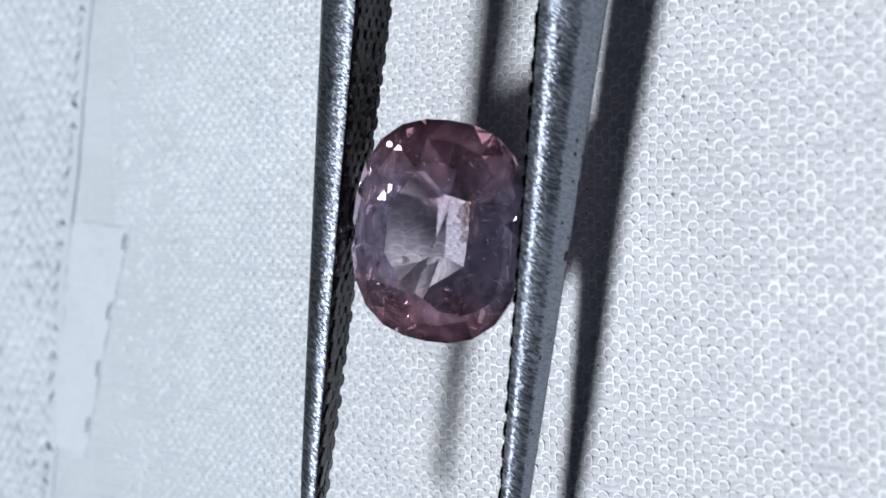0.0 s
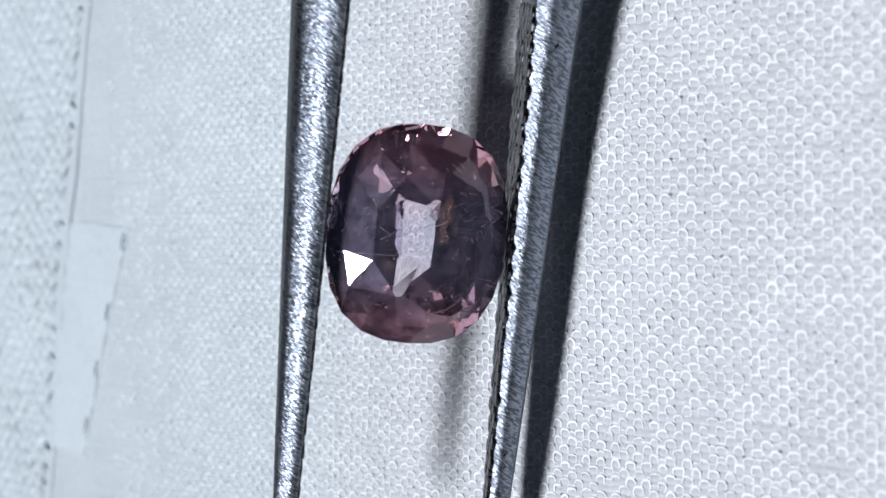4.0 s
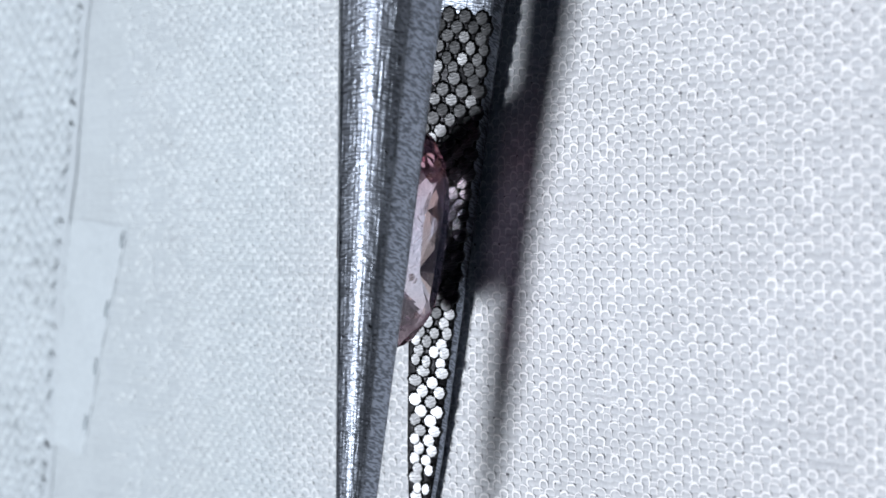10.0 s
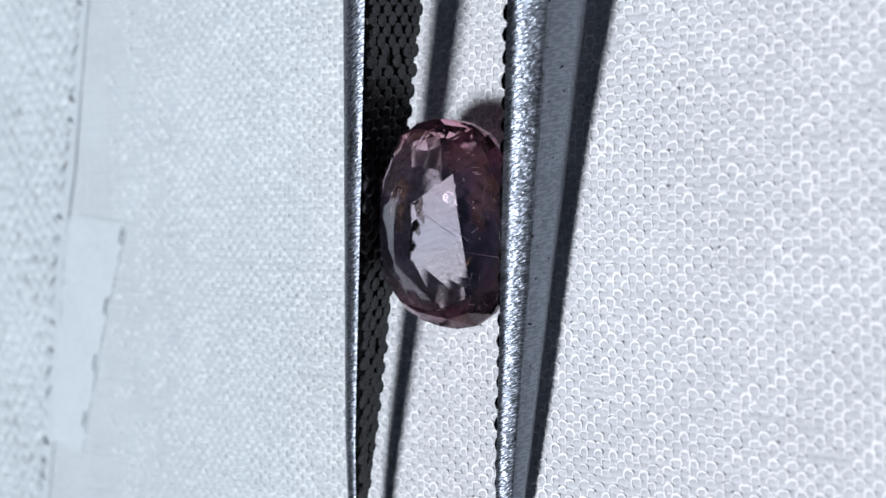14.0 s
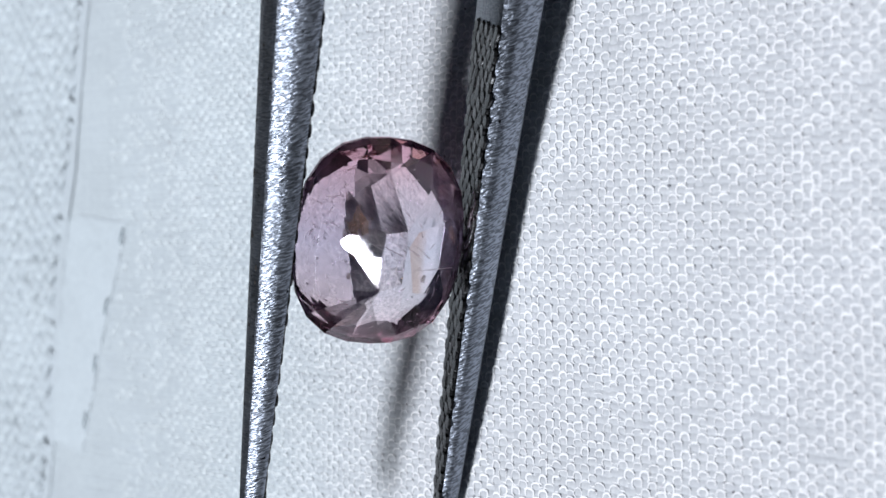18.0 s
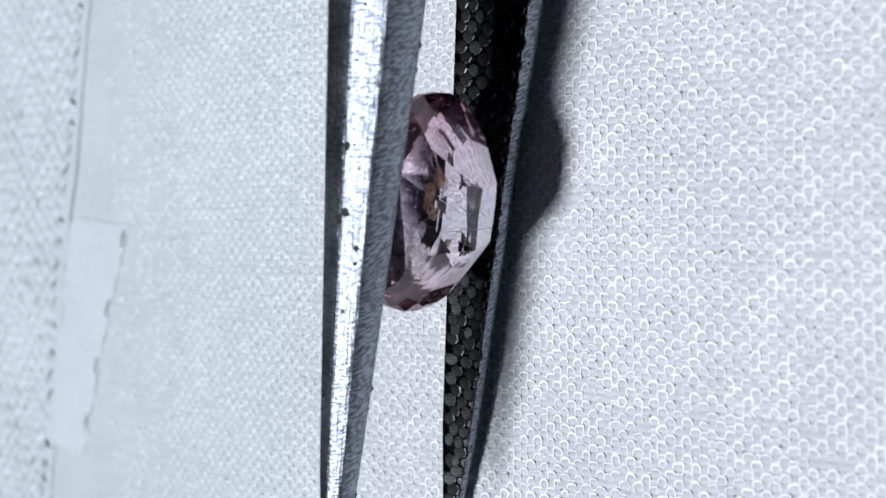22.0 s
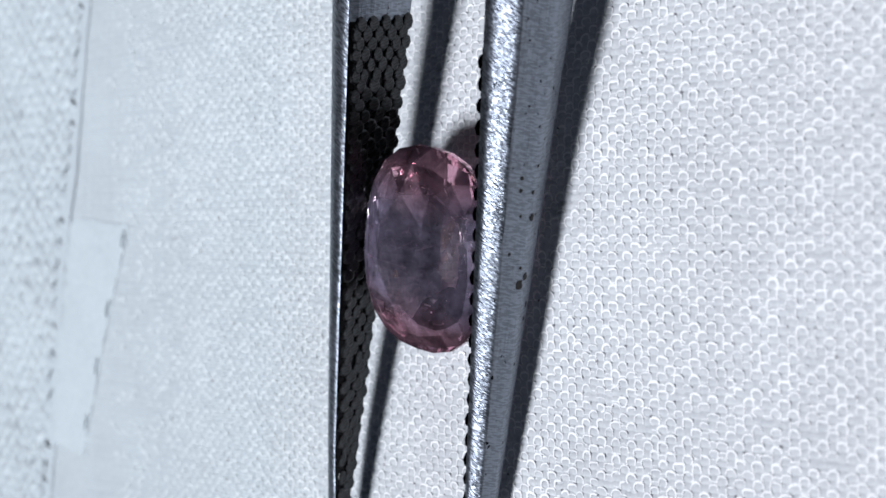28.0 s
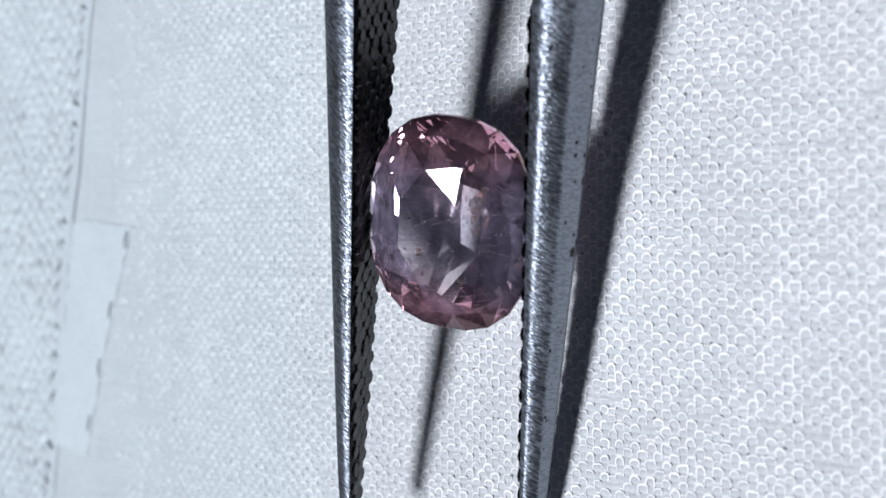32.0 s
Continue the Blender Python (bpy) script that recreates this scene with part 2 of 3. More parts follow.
def cloth():
    rng = np.random.default_rng(4)
    thing = new("cotton_cloth")
    tagged(thing, "white plain-woven cotton cloth lying on the table, with a stitched seam", "cloth")
    px, py = 0.312, 0.265
    x0, x1, y0, y1 = -30.2, 21.0, -13.6, 13.6
    nx, ny = int((x1 - x0) / px), int((y1 - y0) / py)
    for i in range(nx):
        x = x0 + i * px + rng.normal(0, 0.010)
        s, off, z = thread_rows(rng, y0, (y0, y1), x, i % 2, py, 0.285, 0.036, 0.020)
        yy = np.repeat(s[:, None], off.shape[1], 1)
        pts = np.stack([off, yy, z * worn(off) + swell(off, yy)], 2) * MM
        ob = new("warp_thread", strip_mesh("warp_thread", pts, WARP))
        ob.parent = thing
    for j in range(ny):
        y = y0 + j * py + rng.normal(0, 0.010)
        first = EDGE[0] + EDGE[1] * y - 0.2
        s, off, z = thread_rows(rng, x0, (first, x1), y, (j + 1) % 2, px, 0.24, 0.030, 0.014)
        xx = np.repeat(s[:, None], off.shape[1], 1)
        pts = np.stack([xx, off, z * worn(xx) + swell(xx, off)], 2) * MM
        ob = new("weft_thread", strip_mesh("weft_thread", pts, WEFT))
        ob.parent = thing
    # pale strips paint in lit rims round raised warp floats and across weft floats
    verts, quads = [], []

    def rim_strip(path, thick):
        n0 = len(verts)
        for k, (qx, qy, qz) in enumerate(path):
            ax, ay = path[min(k + 1, len(path) - 1)][0] - path[max(k - 1, 0)][0], path[min(k + 1, len(path) - 1)][1] - path[max(k - 1, 0)][1]
            d = math.hypot(ax, ay) or 1.0
            taper = thick * (0.45 + 0.55 * math.sin(math.pi * (k + 0.5) / len(path)))
            for f, dz in ((-1, -0.007), (0, 0.004), (1, -0.007)):
                verts.append((qx - f * taper * ay / d, qy + f * taper * ax / d, qz + dz))
        for k in range(len(path) - 1):
            for f in range(2):
                q = n0 + k * 3 + f
                quads.append((q, q + 1, q + 4, q + 3))

    for i in range(nx):
        for j in range(ny):
            cx, cy = x0 + i * px + rng.normal(0, 0.014), y0 + j * py + rng.normal(0, 0.012)
            if cx < EDGE[0] + EDGE[1] * cy or rng.random() < (-19 - cx) / 7:
                continue
            if (i + j) % 2 == 0:
                if rng.random() < 0.03:
                    continue
                rx, ry = 0.18 * rng.uniform(0.85, 1.15), 0.155 * rng.uniform(0.78, 1.15)
                a0, a1 = radians(rng.normal(222, 22)), radians(rng.normal(-20, 30))
                px_, py_ = rng.uniform(2, 3.4), rng.uniform(0, 6.3)
                path = []
                for k in range(9):
                    a = a0 + (a1 - a0) * k / 8
                    p = (abs(math.cos(a)) ** px_ + abs(math.sin(a)) ** px_) ** (-1 / px_)
                    p *= 1 + 0.07 * math.sin(3 * a + py_)
                    path.append((cx + rx * p * math.cos(a), cy + ry * p * math.sin(a), 0.042 + 0.004 * math.sin(math.pi * k / 8)))
                rim_strip(path, 0.032 * rng.uniform(0.6, 1.4))
            elif rng.random() < 0.55:
                half, lift, bow = rng.uniform(0.07, 0.19), rng.normal(0, 0.05), rng.normal(0, 0.02)
                rim_strip([(cx + half * (k / 2.5 - 1), cy + lift + bow * math.sin(math.pi * k / 5), 0.033) for k in range(6)], 0.024 * rng.uniform(0.6, 1.4))
    v = np.array(verts)
    v[:, 2] += swell(v[:, 0], v[:, 1])
    me = bpy.data.meshes.new("loose_fibre")
    me.from_pydata((v * MM).tolist(), [], quads)
    me.shade_smooth()
    me.materials.append(FLOAT_RIM)
    ob = new("loose_fibre", me)
    ob.parent = thing
    tagged(ob, kind="stuff")
    # dark specks laid on the weave, painting in the shade of open gaps
    verts, quads = [], []
    for _ in range(450):
        cx, cy = x0 + (rng.integers(30, nx) + 0.5) * px, y0 + (rng.integers(0, ny) + 0.5) * py
        r, turn = rng.uniform(0.025, 0.055), rng.uniform(0, 3.1)
        n0, top = len(verts), float(swell(cx, cy)) + 0.038
        for k in range(6):
            a = turn + k * math.pi / 3
            verts.append(((cx + r * 1.3 * math.cos(a)) * MM, (cy + r * math.sin(a)) * MM, (top + 0.004 * (k % 2)) * MM))
        verts.append((cx * MM, cy * MM, (top + 0.016) * MM))
        quads += [(n0 + k, n0 + (k + 1) % 6, n0 + 6) for k in range(6)]
    me = bpy.data.meshes.new("lint")
    me.from_pydata(verts, [], quads)
    me.materials.append(GAP_DARK)
    ob = new("lint", me)
    ob.parent = thing
    tagged(ob, kind="stuff")
    # the second layer below, which shows through the gaps, out to the cloth's edges
    gx, gy = np.meshgrid(np.linspace(-75, 70, 146), np.linspace(-60, 60, 121), indexing="ij")
    pts = np.stack([gx, gy, swell(gx, gy) - 0.035], 2) * MM
    ob = new("under_layer", strip_mesh("under_layer", pts, BACKING))
    ob.parent = thing
    bm = box_bm(-0.075, 0.07, -0.06, 0.06, -0.0018, -0.0015)
    part("bottom_layer", bm, BACKING, thing)
    return thing


def hem(thing):
    """The coarse band beyond the seam, the turned flap and its stitches."""
    rng = np.random.default_rng(9)
    band = new("coarse_band")
    band.parent = thing
    tagged(band, "coarse diagonal weave beyond the seam")
    pitch, c = 0.62, math.sqrt(0.5)
    for d in (0, 1):
        for i in range(-75, 75):
            q = i * pitch
            s, off, z = thread_rows(rng, 0.0, (-65, 65), q + rng.normal(0, 0.10), (i + d) % 2, pitch, 0.66 * rng.uniform(0.85, 1.15), 0.17 * rng.uniform(0.7, 1.3), 0.10)
            ss = np.repeat(s[:, None], off.shape[1], 1)
            x, y = ((ss - off) * c, (ss + off) * c) if d == 0 else ((ss + off) * c, (off - ss) * c)
            mid = off.shape[1] // 2
            keep = (x[:, mid] < EDGE[0] + EDGE[1] * y[:, mid] + 0.25) & (x[:, mid] > -48) & (np.abs(y[:, mid]) < 15)
            if keep.sum() < 8:
                continue
            pts = np.stack([x, y, z + swell(x, y) + 0.07], 2)[keep] * MM
            ob = new("cord", strip_mesh("cord", pts, CORD))
            ob.parent = band
    # fluffy knots that stand out of the coarse weave along its diagonals
    verts, quads = [], []
    for i in range(-60, 60):
        for j in range(-60, 60):
            x, y = (i + j) * 0.56 - 34 + rng.normal(0, 0.05), (i - j) * 0.50 + rng.normal(0, 0.05)
            if not (-46 < x < EDGE[0] + EDGE[1] * y - 0.3 and abs(y) < 15) or rng.random() < 0.06:
                continue
            turn = math.radians(48 + rng.normal(0, 14))
            cx, cy, long, wide, high = math.cos(turn), math.sin(turn), rng.uniform(0.20, 0.34), rng.uniform(0.09, 0.16), rng.uniform(0.10, 0.20)
            n0, base = len(verts), float(swell(x, y)) + 0.10
            for a in range(6):
                p = -1 + a * 0.4
                for b in range(5):
                    q = -1 + b * 0.5
                    k = math.sqrt(max(0.0, 1 - p * p))
                    verts.append(((x + p * long * cx - q * k * wide * cy) * MM, (y + p * long * cy + q * k * wide * cx) * MM,
                                  (base + high * k * math.sqrt(max(0.0, 1 - q * q))) * MM))
            for a in range(5):
                for b in range(4):
                    q = n0 + a * 5 + b
                    quads.append((q, q + 5, q + 6, q + 1))
    me = bpy.data.meshes.new("knot")
    me.from_pydata(verts, [], quads)
    me.shade_smooth()
    me.materials.append(KNOT)
    ob = new("knot", me)
    ob.parent = thing
    tagged(ob, "fluffy knots of the coarse band", kind="stuff")
    # the rolled edge along the seam
    y = np.linspace(-14, 14, 113)
    u = np.linspace(0, 2 * math.pi, 9)
    wob = np.interp(y, np.linspace(-14, 14, 25), rng.normal(0, 0.05, 25))
    cx = EDGE[0] + EDGE[1] * y + wob
    pts = np.stack([cx[:, None] + 0.85 * np.cos(u)[None, :], np.repeat(y[:, None], 9, 1),
                    swell(cx, y)[:, None] + 0.045 + 0.045 * np.sin(u)[None, :]], 2) * MM
    ob = new("seam_edge", strip_mesh("seam_edge", pts, CORD))
    ob.parent = thing
    # the turned flap
    v = np.linspace(0, 1, 60)[:, None]
    h = np.linspace(0, 1, 24)[None, :]
    left, right = EDGE[0] + 0.25 + EDGE[1] * (1.1 - 10.5 * v), -24.1 - 3.95 * v
    fx = left + (right - left) * h
    fy = (1.1 - 10.5 * v) + 0.15 * np.sin(h * 5) + 0 * h
    drop = np.clip(np.minimum(np.minimum(v, 1 - v) * 20, (1 - h) * 10), 0, 1)
    fz = swell(fx, fy) + 0.040 + 0.022 * drop + 0.012 * np.sin(fx * 3 + fy * 2) + rng.normal(0, 0.012, (60, 24))
    ob = new("turned_flap", strip_mesh("turned_flap", np.stack([fx, fy, fz], 2) * MM, FLAP))
    ob.parent = thing
    # stitches along the flap
    for a in (0.03, 0.33, 0.58, 0.83):
        y0, x0 = 1.0 - 10.5 * a, -24.35 - 3.95 * a
        t = np.linspace(0, 1, 9)
        sx, sy = x0 - 0.25 * t, y0 - 0.75 * t
        sz = swell(sx, sy) + 0.10 + 0.06 * np.sin(t * math.pi)
        w = np.linspace(0, 2 * math.pi, 7)
        pts = np.stack([sx[:, None] + 0.09 * np.cos(w)[None, :], np.repeat(sy[:, None], 7, 1), sz[:, None] + 0.07 * np.sin(w)[None, :]], 2)
        ob = new("stitch", strip_mesh("stitch", pts * MM, STITCH))
        ob.parent = thing


# ---- the tweezers ----
TIP = -11.8


def arm_width(s):
    return min(1.351 + (s + 7) * 0.119, 6.5) - 0.35 * max(0.0, (-8.0 - s) / 3.8)


def arm_thick(s):
    return min(0.753 + (s + 7) * 0.0502, 2.0)


def half_gap(s):
    return float(np.interp(s, (-12, -7, 6, 20, 50, 95, 112, 118), (3.08, 3.005, 2.805, 2.65, 2.9, 1.2, 0.0, 0.0)))


def back(s, z):
    """How far the rounded back of an arm stands off its gripping face, at z across it."""
    w, t = arm_width(s), arm_thick(s) * 0.94
    return t + 0.10 * w * max(0.0, 1 - abs(z / (w / 2 - 0.36 * t)) ** 1.4)


def ring(s, side, shrink=1.0):
    """The outline of one arm at s millimetres from the stone: a flat inner face, filed sides and a rounded back."""
    w, t, g = arm_width(s) * shrink, arm_thick(s) * 0.94 * (0.5 + 0.5 * shrink), half_gap(s)

    def half(worn_off):
        # from the gripping face over its edge, worn off on one side, to the filed side that bends over towards the back
        d = 0.095 * worn_off
        pts = [(0, w / 2 - (0.10 + d) * t), (0.03 * t, w / 2 - (0.03 + d) * t), (0.10 * t, w / 2 - d * t), (0.22 * t, w / 2 + (0.01 - 0.55 * d) * t)]
        pts += [(t * (0.34 + 0.63 * u), w / 2 - (0.30 * u ** 1.6 + 0.10 * d * (1 - u)) * t) for u in (k / 7 for k in range(8))]
        edge = w / 2 - 0.36 * t
        return pts + [(t + 0.10 * w * (1 - q ** 1.4), edge * q) for q in (1.0, 0.8, 0.6, 0.4, 0.25, 0.12, 0.0)]

    upper, lower = half(side > 0), half(side < 0)
    pts = [(0, -lower[0][1])] + upper + [(x, -z) for x, z in reversed(lower[1:-1])]
    # the arms are ground a little askew
    return [Vector((side * (g + x), s, z + 0.10 * side * (x - 0.3 * t) * (z > 0.3 * w))) * MM for x, z in pts]


def tooth_mesh():
    """One worn tooth: a low six-sided mound with its top towards +x."""
    bm = bmesh.new()
    rings = []
    for f, q in ((1.0, 0.0), (0.86, 0.055), (0.70, 0.07)):
        rings.append([bm.verts.new(Vector((q, 0.300 * f * math.sin(a), 0.275 * f * math.cos(a))) * MM) for a in (m * math.pi / 4 for m in range(8))])
    for r0, r1 in zip(rings, rings[1:]):
        for m in range(8):
            bm.faces.new((r0[m], r0[(m + 1) % 8], r1[(m + 1) % 8], r1[m]))
    bm.faces.new(rings[-1])
    bmesh.ops.recalc_face_normals(bm, faces=bm.faces[:])
    me = bpy.data.meshes.new("tooth")
    bm.to_mesh(me)
    bm.free()
    me.materials.append(TEETH)
    return me


TOOTH = tooth_mesh()


def tweezers():
    thing = new("tweezers")
    tagged(thing, "brushed steel gem tweezers with fine knurled tips", "tweezers")
    stations = [TIP, TIP + 0.06, TIP + 0.18, TIP + 0.4] + [TIP + 1 + k * 0.9 for k in range(36)] + [24 + 4 * k for k in range(24)]
    shrinks = [0.55, 0.75, 0.92] + [1.0] * (len(stations) - 3)
    for side in (-1, 1):
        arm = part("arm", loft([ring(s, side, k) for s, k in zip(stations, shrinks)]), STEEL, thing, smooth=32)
        # filed narrow sides; the gripping face near-black, groove shade put into its colour
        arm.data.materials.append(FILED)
        arm.data.materials.append(GROOVE_SHADE)
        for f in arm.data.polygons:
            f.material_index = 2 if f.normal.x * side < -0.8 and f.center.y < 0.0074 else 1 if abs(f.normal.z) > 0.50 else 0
        # rows of small raised teeth on the inner face, each one alike
        row, s = 0, TIP + 0.3
        rng = random.Random(3 + side)
        while s < 7.3:
            w, g = arm_width(s) - 0.10, half_gap(s)
            n = max(1, round(w / 0.60))
            n = n if row % 2 else max(1, n - 1) if w < 1.0 else n
            for k in range(n):
                z = (k - (n - 1) / 2 + (0.25 if row % 2 else -0.25)) * w / n
                tooth = new("tooth", TOOTH)
                tooth.parent = arm
                z = max(-w / 2 + 0.27, min(w / 2 - 0.27, z + rng.uniform(-0.03, 0.03)))
                tooth.location = Vector((side * (g - 0.004), s + rng.uniform(-0.03, 0.03), z)) * MM
                tooth.rotation_euler = (rng.uniform(-0.1, 0.1), (0 if side < 0 else math.pi) + rng.uniform(-0.05, 0.05), rng.uniform(-0.05, 0.05))
                q = w / n / 0.60
                tooth.scale = (rng.uniform(0.85, 1.15), rng.uniform(0.9, 1.08), min(1.15, q) * rng.uniform(0.9, 1.08))
            s += 0.345
            row += 1
        if side > 0:
            # dark corroded pits on the back of this arm
            for y, z, r in ((2.04, -0.07, 0.10), (2.10, -0.30, 0.035), (-0.17, 0.11, 0.11), (0.07, -0.12, 0.095), (2.85, 0.04, 0.05), (3.69, -0.05, 0.045),
                            (0.87, 0.61, 0.045), (4.95, 0.12, 0.035), (-0.93, -0.50, 0.07), (-1.41, -0.48, 0.05), (0.40, 0.16, 0.04), (3.33, 0.52, 0.05),
                            (2.93, 0.50, 0.05), (2.1, 0.40, 0.04), (-2.9, -0.2, 0.04), (6.1, -0.4, 0.04), (5.6, 0.6, 0.035)):
                bm = bmesh.new()
                bmesh.ops.create_icosphere(bm, subdivisions=2, radius=1)
                for v in bm.verts:
                    d = 1.3 + 0.9 * noise.noise(v.co * 1.7 + Vector((y, z, 0)) * 5)
                    py, pz = y + v.co.y * r * d, z + v.co.z * r * d
                    v.co = Vector((half_gap(py) + back(py, pz) + 0.006 + v.co.x * 0.008, py, pz)) * MM
                part("corroded_pit", bm, PIT, arm, "small black corroded pit")
    part("joint", box_bm(-0.0021, 0.0021, 0.106, 0.119, -0.0034, 0.0034, 0.0006), STEEL, thing)
    return thing


# ---- the stone ----
def girdle(a, fx, fy, p=2.5):
    c, s = math.cos(a), math.sin(a)
    k = (abs(c) ** p + abs(s) ** p) ** (-1 / p)
    return fx * k * c, fy * k * s


CUTS = [((1.3, 0.07, -1.7), (0.541, 0.027, -0.841)), ((-1.1, 0.5, -1.74), (-0.653, -0.047, -0.756)),
        ((0.35, 1.5, 0.92), (0.203, 0.059, 0.977)), ((0.9, 0.85, 0.845), (0.203, -0.060, 0.977)), ((0.9, 2.35, 0.754), (0.203, 0.175, 0.963)),
        ((0.1, 1.3, 0.92), (0.070, 0.078, 0.995))]


def gemstone():
    thing = new("gemstone")
    tagged(thing, "faceted oval pink and violet sapphire held between the tweezer tips", "gemstone")
    rng = random.Random(11)
    bm = bmesh.new()

    def put(x, y, z, j=0.03):
        bm.verts.new(Vector((x + rng.uniform(-j, j), y + rng.uniform(-j, j), z + rng.uniform(-j, j))) * MM)

    for k in range(24):
        x, y = girdle(2 * math.pi * k / 24, 2.81, 3.44)
        for z in (0.10, -0.10):
            bm.verts.new(Vector((x, y, z)) * MM)
    for k in range(16):
        x, y = girdle(2 * math.pi * (k + 0.5) / 16, 2.26, 2.86)
        put(x, y, 0.52)
    for k in range(8):
        x, y = girdle(2 * math.pi * (k + 0.5) / 8, 1.42, 1.92)
        put(x, y, 0.92, 0.0)
    for f, z, n, j in ((0.88, -0.60, 22, 0.04), (0.72, -1.08, 18, 0.06), (0.53, -1.56, 15, 0.06), (0.32, -1.98, 11, 0.06)):
        for k in range(n):
            x, y = girdle(2 * math.pi * (k + 0.4) / n, 2.81 * f, 3.44 * f)
            put(x, y, z, j)
    for x, y, z in ((0.42, 0.80, -2.30), (-0.34, 0.95, -2.36), (-0.44, -0.75, -2.34), (0.34, -1.05, -2.27)):
        put(x, y, z, 0)
    bmesh.ops.convex_hull(bm, input=bm.verts[:])
    # hand-cut extra facets: a point on each and its outward way
    for at, way in CUTS:
        cut = bmesh.ops.bisect_plane(bm, geom=bm.verts[:] + bm.edges[:] + bm.faces[:], plane_co=Vector(at) * MM, plane_no=Vector(way), clear_outer=True, dist=1e-8)
        rim = [e for e in cut["geom_cut"] if isinstance(e, bmesh.types.BMEdge)]
        if rim:
            bmesh.ops.holes_fill(bm, edges=rim)
    bmesh.ops.recalc_face_normals(bm, faces=bm.faces[:])
    bmesh.ops.dissolve_limit(bm, angle_limit=radians(1.5), verts=bm.verts[:], edges=bm.edges[:])
    # random haze for each facet, standing in for uneven light from inside
    facet_haze = bm.faces.layers.float.new("facet_haze")
    for f in bm.faces:
        f[facet_haze] = rng.random()
    part("stone", bm, CORUNDUM, thing, "clear pink to violet faceted stone")
    # flaws inside
    for k in range(10):
        if k < 8:
            x, y, z, r = 0.85 + rng.gauss(0, 0.20), 0.55 + rng.gauss(0, 0.32), -0.75 + rng.gauss(0, 0.12), rng.uniform(0.07, 0.17)
        else:
            x, y, z, r = -0.9 + rng.gauss(0, 0.1), -0.85 + rng.gauss(0, 0.1), 0.05, rng.uniform(0.06, 0.10)
        bm = bmesh.new()
        bmesh.ops.create_icosphere(bm, subdivisions=2, radius=1)
        for v in bm.verts:
            d = 1 + 1.3 * noise.noise(v.co * 2.9 + Vector((x, y, z)) * 3)
            v.co = Vector((x + v.co.x * r * d, y + v.co.y * r * d * 1.5, z + v.co.z * 0.03 * d + v.co.x * r * 0.5)) * MM
        part("rusty_flaw", bm, RUST, thing, "tan stain flake inside the stone")
    for x, y, z, long, turn in ((-1.37, -0.67, 0.0, 1.9, 91), (0.1, 0.2, -0.45, 1.5, 114), (-0.75, 0.0, -0.40, 0.9, 121)):
        bm = bmesh.new()
        bmesh.ops.create_cone(bm, segments=5, radius1=0.013 * MM, radius2=0.006 * MM, depth=long * MM, cap_ends=True)
        bmesh.ops.transform(bm, matrix=pose(x * MM, y * MM, z * MM, 90, 0, turn), verts=bm.verts[:])
        part("needle_flaw", bm, SILK, thing, "thin pale needle inside the stone")
    for _ in range(16):
        x, y, z = rng.uniform(-1.5, 1.9), rng.uniform(-2.3, 1.9), rng.uniform(-0.7, 0.3)
        bm = bmesh.new()
        bmesh.ops.create_icosphere(bm, subdivisions=1, radius=1)
        r = rng.uniform(0.015, 0.045)
        for v in bm.verts:
            d = r * rng.uniform(0.6, 1.3)
            v.co = Vector((x + v.co.x * d, y + v.co.y * d, z + v.co.z * d * 0.6)) * MM
        part("speck_flaw", bm, SILK, thing, "tiny pale crystal inside the stone")
    # short bright scratches and cracks under the crown
    for _ in range(34):
        x, y, z = rng.uniform(-1.9, 2.2), rng.uniform(-2.4, 2.2), rng.uniform(-0.25, 0.30)
        if (x / 2.4) ** 2 + (y / 2.9) ** 2 > 0.85 or abs(x) + abs(y) < 0.9:
            continue
        bm = bmesh.new()
        bmesh.ops.create_cone(bm, segments=4, radius1=rng.uniform(0.012, 0.026) * MM, radius2=0.004 * MM, depth=rng.uniform(0.10, 0.42) * MM, cap_ends=True)
        bmesh.ops.transform(bm, matrix=pose(x * MM, y * MM, z * MM, 90 + rng.uniform(-25, 25), 0, rng.uniform(0, 180)), verts=bm.verts[:])
        part("crack_flaw", bm, SILK, thing, "short pale crack inside the stone")
    return thing


setting()
CLOTH = cloth()
hem(CLOTH)
TWEEZERS = tweezers()
STONE = gemstone()

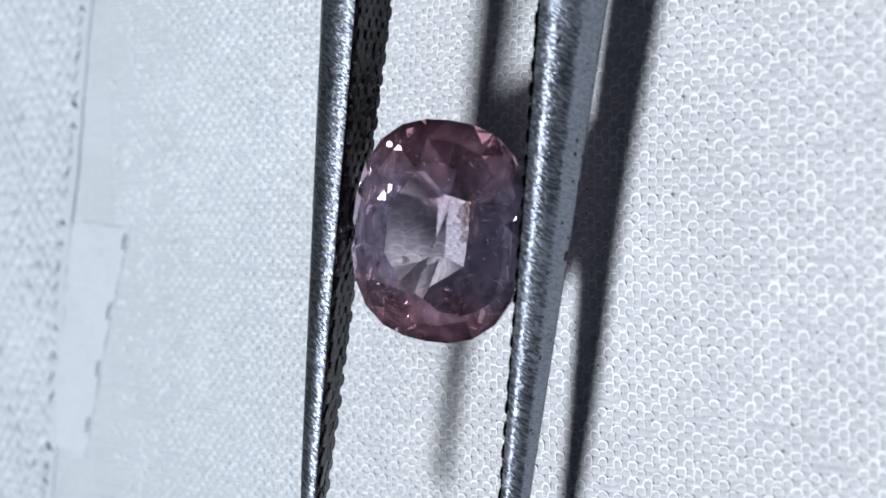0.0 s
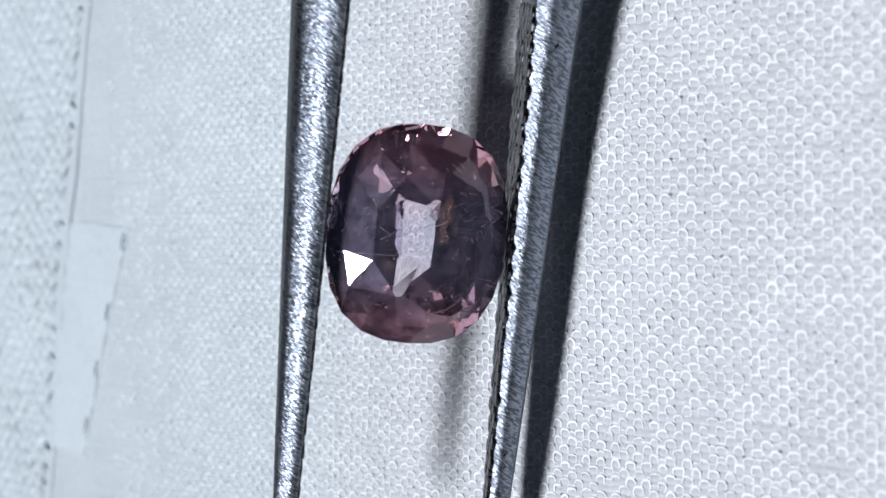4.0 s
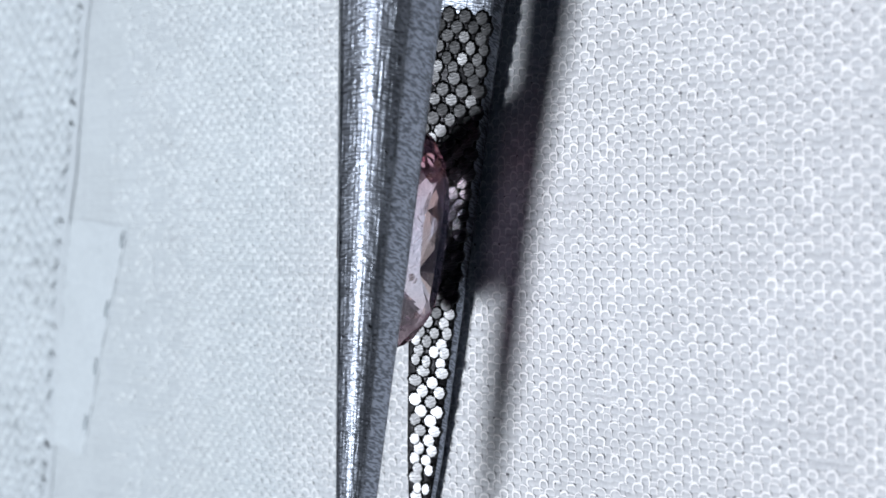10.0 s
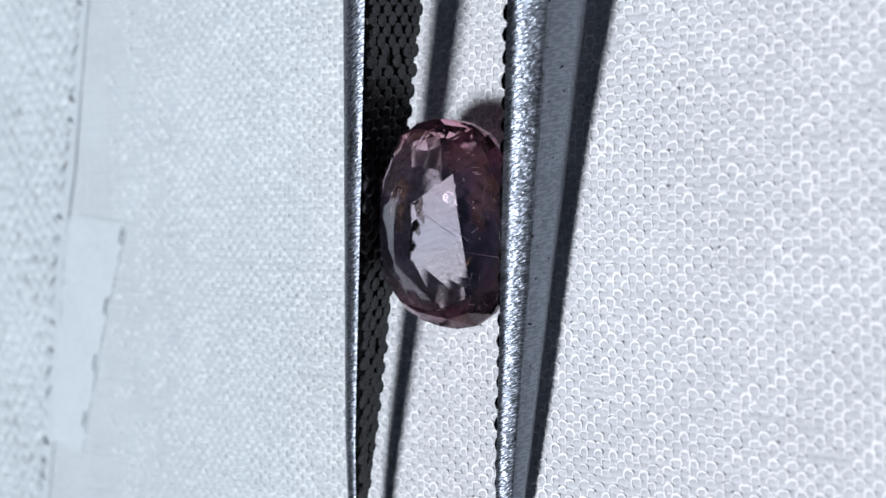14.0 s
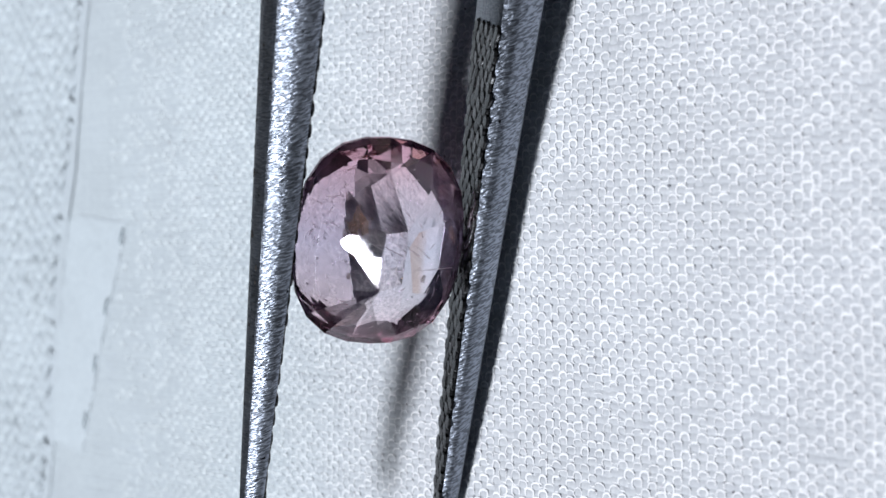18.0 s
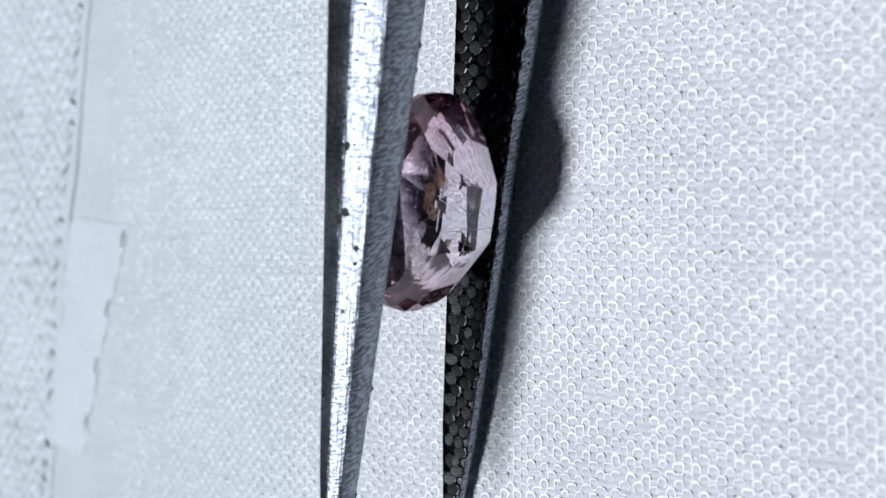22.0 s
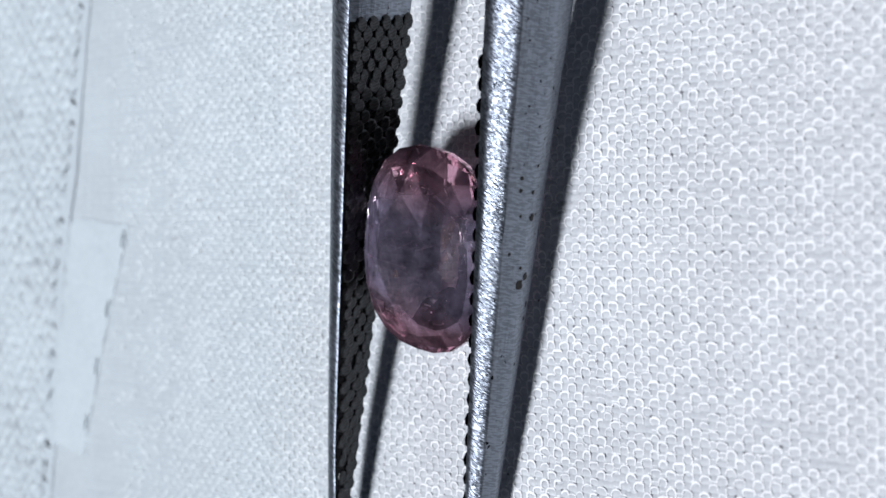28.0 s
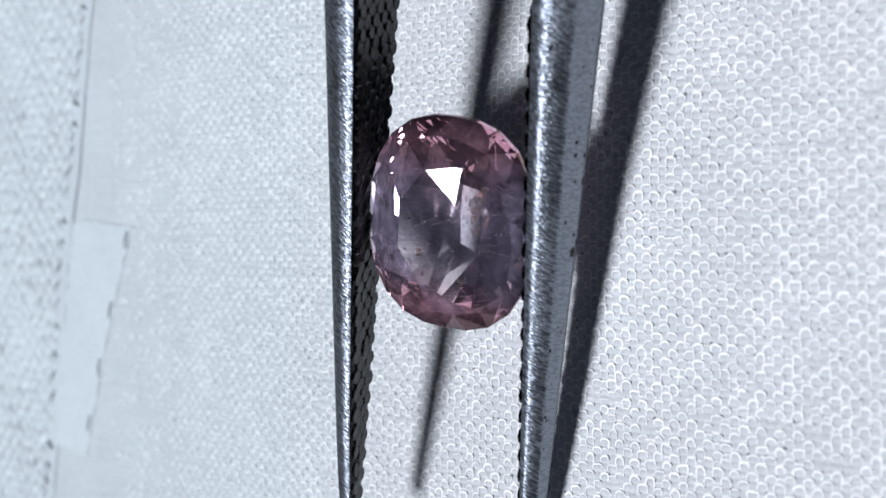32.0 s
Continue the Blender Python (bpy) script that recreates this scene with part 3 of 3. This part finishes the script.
# seconds; the stone's place along the picture's right, up and towards the lens, in millimetres; lean and rise of their length; roll in degrees
GRIP = [
    (0, -0.140, 0.541, 2.150, 0.101, 0.1411, -18.6),
    (0.5, -0.080, 0.471, 2.225, 0.099, 0.1389, -14.5),
    (1, -0.000, 0.441, 2.300, 0.097, 0.1367, -12.5),
    (1.5, 0.060, 0.411, 2.375, 0.095, 0.1345, -13.5),
    (2, 0.150, 0.421, 2.170, 0.098, 0.1378, -7.0),
    (2.5, -0.301, 0.462, 1.975, 0.101, 0.1411, -3.0),
    (3, -0.944, 0.532, 1.770, 0.104, 0.1444, -6.8),
    (3.5, -0.782, 0.501, 1.688, 0.101, 0.1411, 2.0),
    (5.5, -0.845, 0.378, 1.372, 0.088, 0.1458, 11.5),
    (6, -0.674, 0.347, 1.290, 0.085, 0.1532, 15.0),
    (6.5, -0.813, 0.337, 1.162, 0.085, 0.1532, 18.6),
    (7, -0.892, 0.317, 1.043, 0.086, 0.1541, 22.3),
    (7.5, -0.872, 0.307, 0.915, 0.086, 0.1541, 25.9),
    (8, -0.952, 0.287, 0.787, 0.085, 0.1532, 34.4),
    (8.5, -1.021, 0.267, 0.658, 0.084, 0.1523, 42.9),
    (9, -1.020, 0.227, 0.571, 0.079, 0.1478, 49.3),
    (9.5, -1.131, 0.198, 0.338, 0.076, 0.1563, 57.2),
    (10, -1.003, 0.198, 0.159, 0.074, 0.1658, 71.5),
    (10.5, -0.297, 0.385, 0.523, 0.069, 0.1725, 82.1),
    (11, -0.288, 0.477, 0.513, 0.063, 0.1783, 93.7),
    (11.5, -0.129, 0.488, 0.052, 0.061, 0.1877, 100.4),
    (12, 0.260, 0.489, -0.410, 0.059, 0.1971, 111.1),
    (12.5, 0.430, 0.499, -0.738, 0.055, 0.1932, 116.7),
    (13, 0.520, 0.549, -1.065, 0.056, 0.1937, 122.5),
    (13.5, 0.640, 0.630, -1.162, 0.063, 0.1997, 132.4),
    (14, 0.300, 0.560, -1.250, 0.061, 0.1976, 141.5),
    (14.5, -0.090, 0.509, -1.203, 0.059, 0.1954, 149.2),
    (16.5, -1.890, 0.820, -1.108, 0.107, 0.2373, 181.8),
    (17, -1.980, 0.636, -0.747, 0.119, 0.2478, 191.0),
    (17.5, -1.938, 0.406, -0.578, 0.118, 0.2465, 193.6),
    (18, -1.989, -0.011, -0.526, 0.118, 0.2462, 196.2),
    (18.5, -1.917, 0.187, -0.454, 0.108, 0.2342, 196.1),
    (19, -1.173, 0.847, 0.350, 0.099, 0.2230, 195.9),
    (19.5, -0.542, 0.556, 1.347, 0.097, 0.2182, 205.4),
    (20, -0.290, 0.276, 1.783, 0.095, 0.2134, 214.8),
    (20.5, -0.391, 0.310, 1.568, 0.124, 0.2365, 215.4),
    (21, -0.552, 0.738, 1.382, 0.153, 0.2595, 216.0),
    (21.5, -0.018, 1.420, 2.001, 0.106, 0.2142, 222.9),
    (22, -0.499, 1.322, 1.540, 0.090, 0.1968, 235.7),
    (22.5, -0.254, 0.519, 1.284, 0.054, 0.1627, 248.0),
    (23, -0.464, 0.177, 0.920, 0.071, 0.1763, 257.5),
    (23.5, -0.099, 0.278, 0.665, 0.075, 0.1782, 265.9),
    (24, 0.120, 0.369, 0.420, 0.079, 0.1801, 274.3),
    (24.5, -0.430, 0.550, 0.278, 0.084, 0.1943, 281.7),
    (25, -0.351, 0.441, -0.233, 0.082, 0.2022, 285.9),
    (25.5, -0.282, 0.322, -0.745, 0.080, 0.2100, 290.2),
    (27.5, -0.659, -0.049, -1.891, 0.082, 0.2505, 311.9),
    (28, -0.487, -0.140, -1.762, 0.082, 0.2614, 318.4),
    (28.5, -0.507, -0.201, -1.474, 0.081, 0.2766, 320.7),
    (29, -0.526, -0.221, -1.185, 0.079, 0.2908, 323.0),
    (29.5, -0.424, -0.251, -0.646, 0.075, 0.3033, 326.3),
    (30, 0.469, -0.619, 0.413, 0.072, 0.3166, 328.1),
    (30.5, 0.418, 0.448, 0.821, 0.066, 0.3273, 330.0),
    (31, 0.447, 0.447, 1.285, 0.058, 0.3362, 331.5),
    (31.5, 0.280, 0.721, 1.313, 0.050, 0.3289, 333.5),
    (32, 0.181, 0.724, 1.470, 0.044, 0.3235, 335.0),
]


def grip_pose(x, y, z, lean, rise, roll):
    """The pose of tweezers that lie near parallel to the cloth, rolled about their length."""
    up = Vector((lean, 1.0, rise)).normalized()
    out = (Vector((0, 0, 1)) - up.z * up).normalized()
    turn = Matrix((up.cross(out), up, out)).transposed().to_4x4()
    return AXES @ Matrix.Translation(Vector((x, y, z)) * MM) @ turn @ pose(0, 0, 0, 0, roll, 0)


def motions():
    rows = [(t, grip_pose(*g)) for t, *g in GRIP]
    walk(TWEEZERS, rows)
    walk(STONE, rows)


motions()
